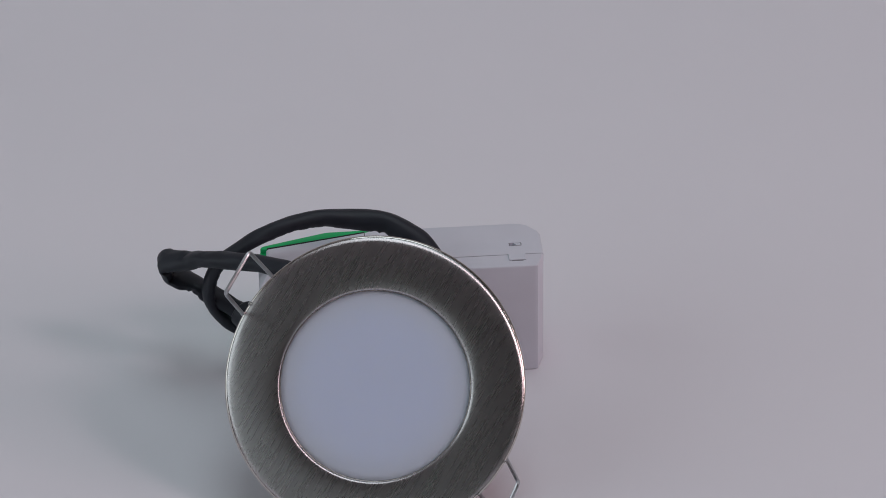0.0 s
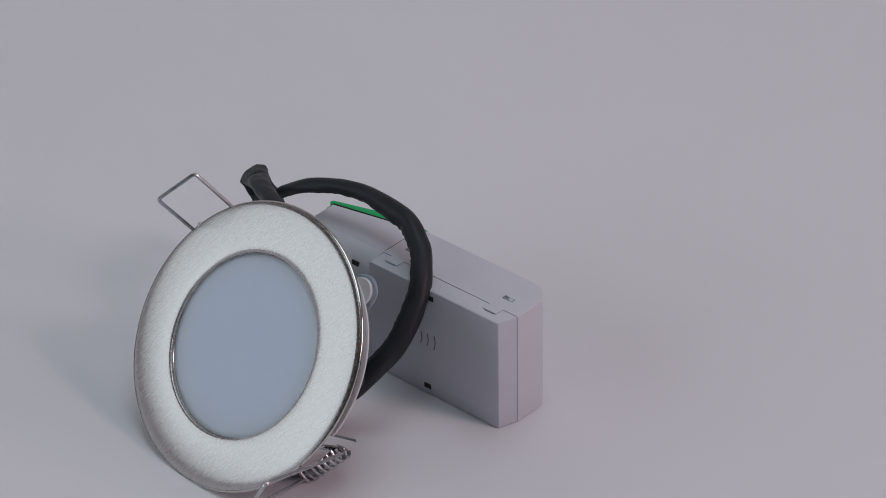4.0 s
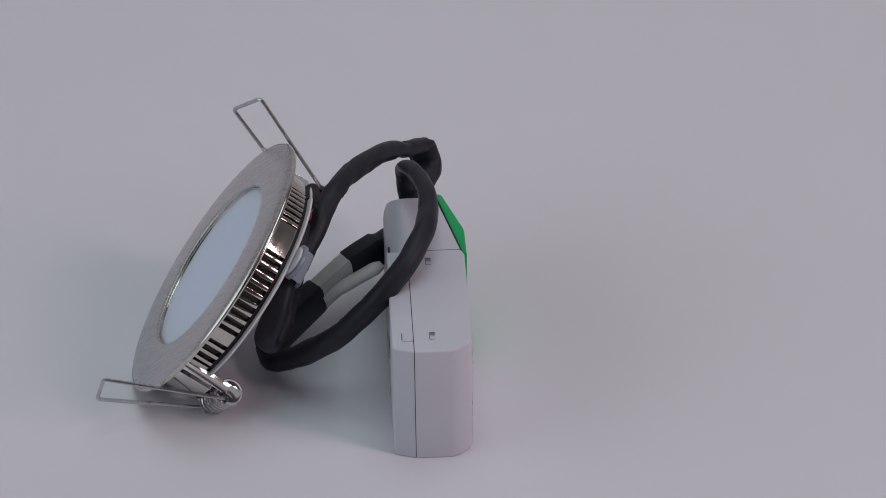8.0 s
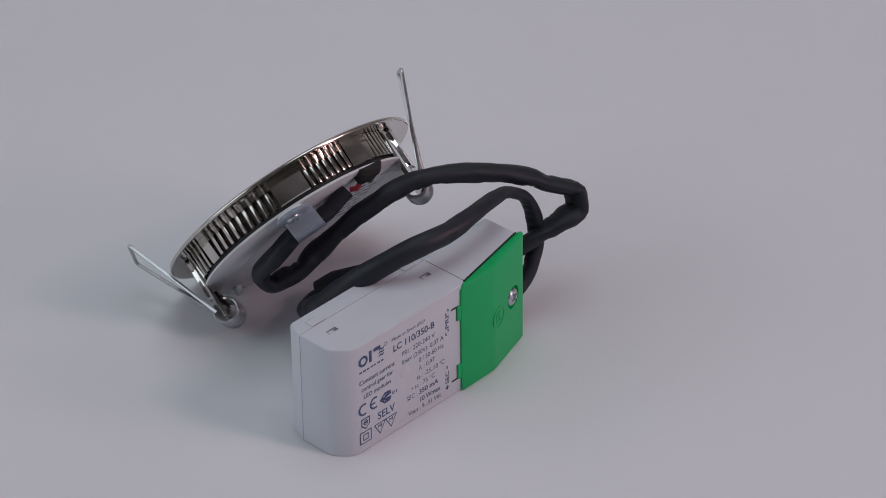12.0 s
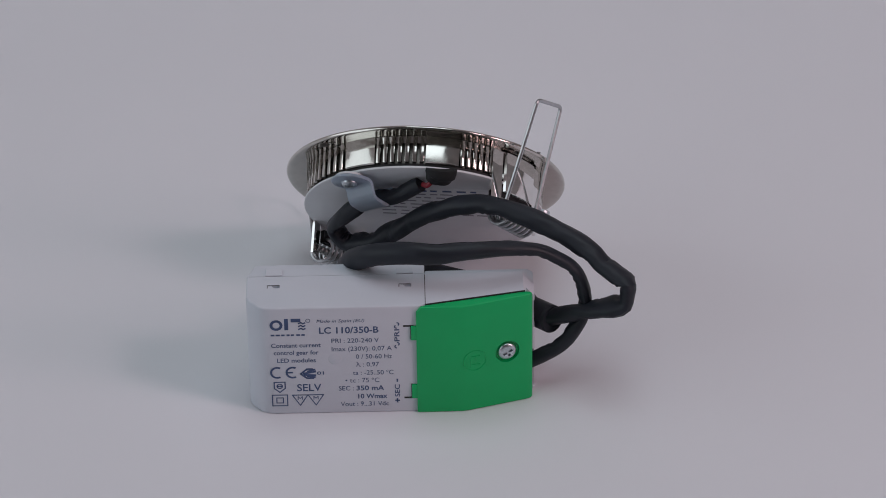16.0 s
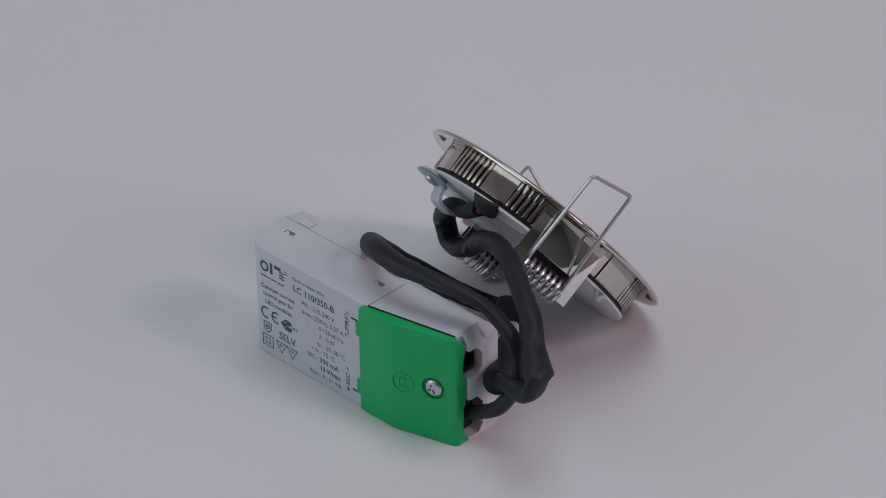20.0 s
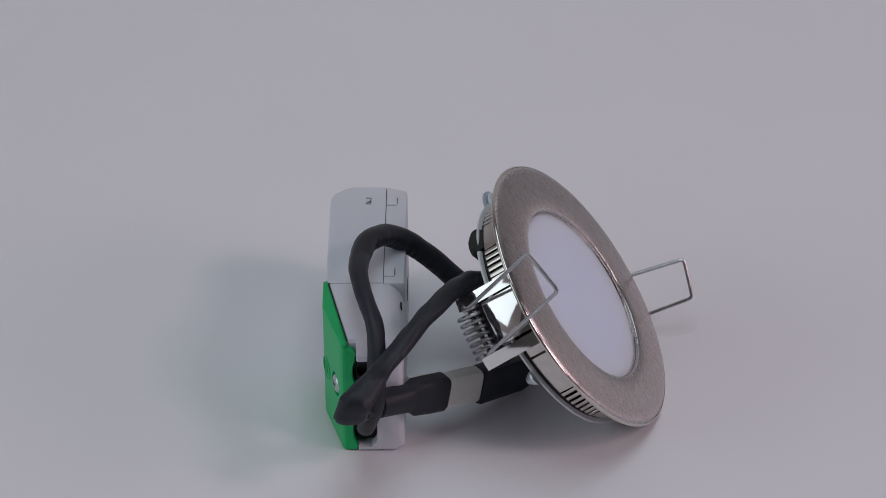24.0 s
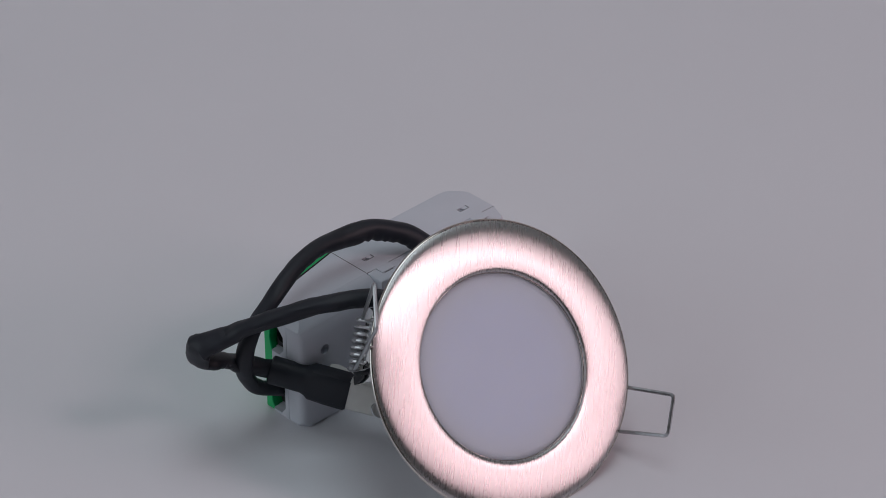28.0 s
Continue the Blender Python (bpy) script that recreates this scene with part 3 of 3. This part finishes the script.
mark(*stroke([(32.8, 6.1), (28.9, 6.1), (28.9, 2.7), (32.8, 2.7), (32.8, 6.1)], 0.28), *stroke([(31.7, 5.2), (30.0, 5.2), (30.0, 3.6), (31.7, 3.6), (31.7, 5.2)], 0.28))
for x in (25.6, 21.5):
    mark(*stroke([(x + 2.0, 6.0), (x - 2.0, 6.0), (x, 2.7), (x + 2.0, 6.0)], 0.26), *stroke([(x + 0.55, 4.6), (x + 0.55, 5.5), (x, 4.9), (x - 0.55, 5.5), (x - 0.55, 4.6)], 0.2))
for z in (27.4, 21.2):
    mark(*arc(0.25, z - 0.42, 0.42, 110, 290, 0.32, 8), *arc(-0.02, z + 0.40, 0.42, -70, 110, 0.32, 8))
mark(bar(0.05, 0.45, 9.6, 10.6))
mark(bar(0.1, 0.5, 3.0, 4.4), bar(-0.35, 0.95, 3.5, 3.9))

# ---- wiring ----
LEAD = even(kinked(spline([(-5.6, -24.7, 43.3), (0.6, -25.6, 39.2), (10.2, -28.0, 35.5), (15.8, -31.2, 28.0), (19.3, -35.2, 20.6), (11.4, -30.4, 19.8), (0.8, -28.2, 26.8), (-10.4, -21.6, 37.2), (-24.0, -16.0, 42.7),
                     (-41.0, -7.0, 41.0), (-51.6, -0.4, 37.3)], 12), 7.5, 2.0, 5)
            + rounded([(-53.2, 0.8, 36.0), (-60.4, 5.6, 32.9), (-59.4, 7.4, 27.8), (-52.6, 6.2, 25.2), (-47.0, 3.8, 22.2), (-40.0, 1.4, 18.6)], 0.8, 4))
STEP = 0.8


def ramp(i, *stops):
    """Straight steps between (mm along the way, value) stops."""
    for (a, x), (b, y) in zip(stops, stops[1:]):
        if i <= b:
            return x + (y - x) * max(0.0, (i - a) / (b - a))
    return stops[-1][1]


wide = [ramp(i * STEP, (0, 2.5), (12, 2.6), (20, 3.1), (45, 3.3), (58, 2.9), (84, 2.9), (114, 2.8), (122, 2.9), (128, 3.7), (132, 4.4), (140, 4.4), (144, 3.6), (150, 2.7), (165, 2.4)) for i in range(len(LEAD))]
thin = [ramp(i * STEP, (0, 0.9), (16, 0.8), (28, 0.72), (47, 0.75), (60, 0.85), (114, 0.85), (122, 0.8), (128, 0.58), (132, 0.46), (136, 0.46), (141, 0.50), (146, 0.6), (152, 0.85), (165, 0.95)) for i in range(len(LEAD))]
fold = [ramp(i * STEP, (0, 0), (118, 0), (127, 1), (146, 1), (154, 0), (170, 0)) for i in range(len(LEAD))]
lead = tagged(part("lamp_cable", tube(LEAD, wide, 24, 0.20, thin, 1.7, twist=0.4, crease=0.5, spread=((0, 1, 0), fold)), BLACK),
              "kinked black heat-shrink sleeved cable from the lamp's back", "cable")
FEED = kinked(spline([(-34.2, 5.6, 7.6), (-43.8, 5.3, 13.0), (-49.4, 2.5, 22.0), (-46.9, 1.3, 33.9), (-37.4, 2.5, 41.0), (-23.4, 7.4, 44.0), (-11.2, 8.4, 43.1), (-0.3, 6.9, 42.2), (8.8, 1.1, 37.2),
               (13.0, -6.6, 29.4), (13.3, -14.6, 21.2), (10.0, -22.0, 14.0), (6.6, -28.0, 8.8), (3.4, -32.4, 5.6), (0.2, -35.0, 4.2), (-4.5, -35.0, 5.0)], 12), 9.0, 3.6, 2)
wide = [ramp(i * STEP, (0, 2.1), (9, 2.2), (17, 2.5), (26, 2.7), (40, 2.4), (60, 2.4), (74, 2.8), (88, 3.1), (130, 3.2), (142, 3.1), (156, 3.0)) for i in range(len(FEED))]
thin = [ramp(i * STEP, (0, 0.95), (12, 0.9), (20, 0.68), (43, 0.70), (62, 0.88), (78, 1.0), (125, 0.98), (156, 0.85)) for i in range(len(FEED))]
feed = tagged(part("supply_cable", tube(FEED, wide, 24, 0.14, thin, 4.2, twist=0.6, crease=0.4), BLACK),
              "looped black sleeved cable out of the control gear's end", "cable")

plug = tagged(new("cable_connector"), "pale plastic in-line cable connector between two black heat-shrink ends", "connector")
A, B, Cc, D = Vector((-40.8, 2.2, 18.8)), Vector((-27.9, -14.0, 14.2)), Vector((-20.5, -21.7, 10.9)), Vector((-3.6, -35.8, 5.6))


def along(p, q, sizes, seed, material, name, label):
    """A sleeve from p to q: stations of (place, half width, half height, boxiness)."""
    pts = [p.lerp(q, a) for a, _, _, _ in sizes]
    return part(name, tube(pts, [w for _, w, _, _ in sizes], 28, 0.03, [h / w for _, w, h, _ in sizes], seed, [k for _, _, _, k in sizes]), material, plug, label)


along(A, B, [(0, 3.3, 3.4, 0), (0.02, 3.7, 3.8, 0), (0.2, 3.5, 3.8, 0.1), (0.42, 3.2, 3.8, 0.3), (0.47, 3.0, 4.0, 0.7), (0.52, 2.9, 4.7, 1), (0.75, 2.9, 4.8, 1), (0.97, 2.9, 4.8, 1), (1.0, 2.6, 4.4, 1)],
      2.2, BLACK, "heat_shrink", "black heat-shrink over the joint")
along(B.lerp(Cc, -0.3), Cc.lerp(D, 0.25), [(0, 2.5, 4.3, 1), (0.25, 2.6, 4.5, 1), (0.5, 2.6, 4.5, 1), (0.75, 2.6, 4.5, 1), (1, 2.5, 4.2, 1)],
      0.0, SLEEVE, "sleeve", "pale translucent connector body")
along(Cc, D, [(0, 2.9, 4.6, 1), (0.03, 3.0, 4.8, 1), (0.4, 3.0, 4.9, 1), (0.75, 3.1, 4.9, 1), (0.85, 3.1, 4.5, 0.8), (1.0, 2.9, 3.6, 0.4)],
      5.2, BLACK, "heat_shrink", "black heat-shrink over the joint")

part("sleeve_tab", tube(spline([(-19.5, -20.5, 10.8), (-22.0, -14.0, 13.0), (-26.8, -4.6, 16.2)], 6), [2.3] * 12 + [1.5], 14, 0.05, 0.7, 3.0), SLEEVE, plug, "pale rounded connector tab")

# the cable clip, screwed over the lamp's lead on the back plate
clip_path = rounded([(18.6, 26.6, -11.7), (15.6, 23.9, -11.7), (14.6, 23.0, -16.2), (11.2, 18.0, -16.6), (10.4, 16.8, -11.0)], 1.6, 5)
bm = bmesh.new()
across = Vector((0.80, -0.58, 0)) * 4.4
thick = []
for i, p in enumerate(clip_path):
    t = (clip_path[min(i + 1, len(clip_path) - 1)] - clip_path[max(i - 1, 0)]).normalized()
    o = t.cross(across).normalized() * 0.45
    thick.append([bm.verts.new((p + a * across + b * o) * MM) for a, b in ((-1, -1), (1, -1), (1, 1), (-1, 1))])
for P, Q in zip(thick, thick[1:]):
    for k in range(4):
        bm.faces.new((P[k], P[(k + 1) % 4], Q[(k + 1) % 4], Q[k]))
bm.faces.new(thick[0][::-1])
bm.faces.new(thick[-1])
bmesh.ops.recalc_face_normals(bm, faces=bm.faces)
clip = part("cable_clip", bm, CLEAR, lamp, "milky translucent plastic cable clip")
c = polar(54.5, 31.1, 0)
part("clip_ear", moved(disc([(0, -11.25), (4.5, -11.25), (4.8, -11.5), (4.8, -12.1), (4.5, -12.3), (0, -12.3)], 32), pose(c.x * MM, c.y * MM, 0)), CLEAR, clip)


# ---- the slow turn ----
def motions():
    speed = -11.450162
    for thing, at in ((lamp, LAMP_AT), (driver, DRIVER_AT), (lead, Matrix()), (feed, Matrix()), (plug, Matrix())):
        walk(thing, [(k * 0.5, pose(0, 0, 0, 0, 0, speed * k * 0.5) @ at) for k in range(57)])


motions()
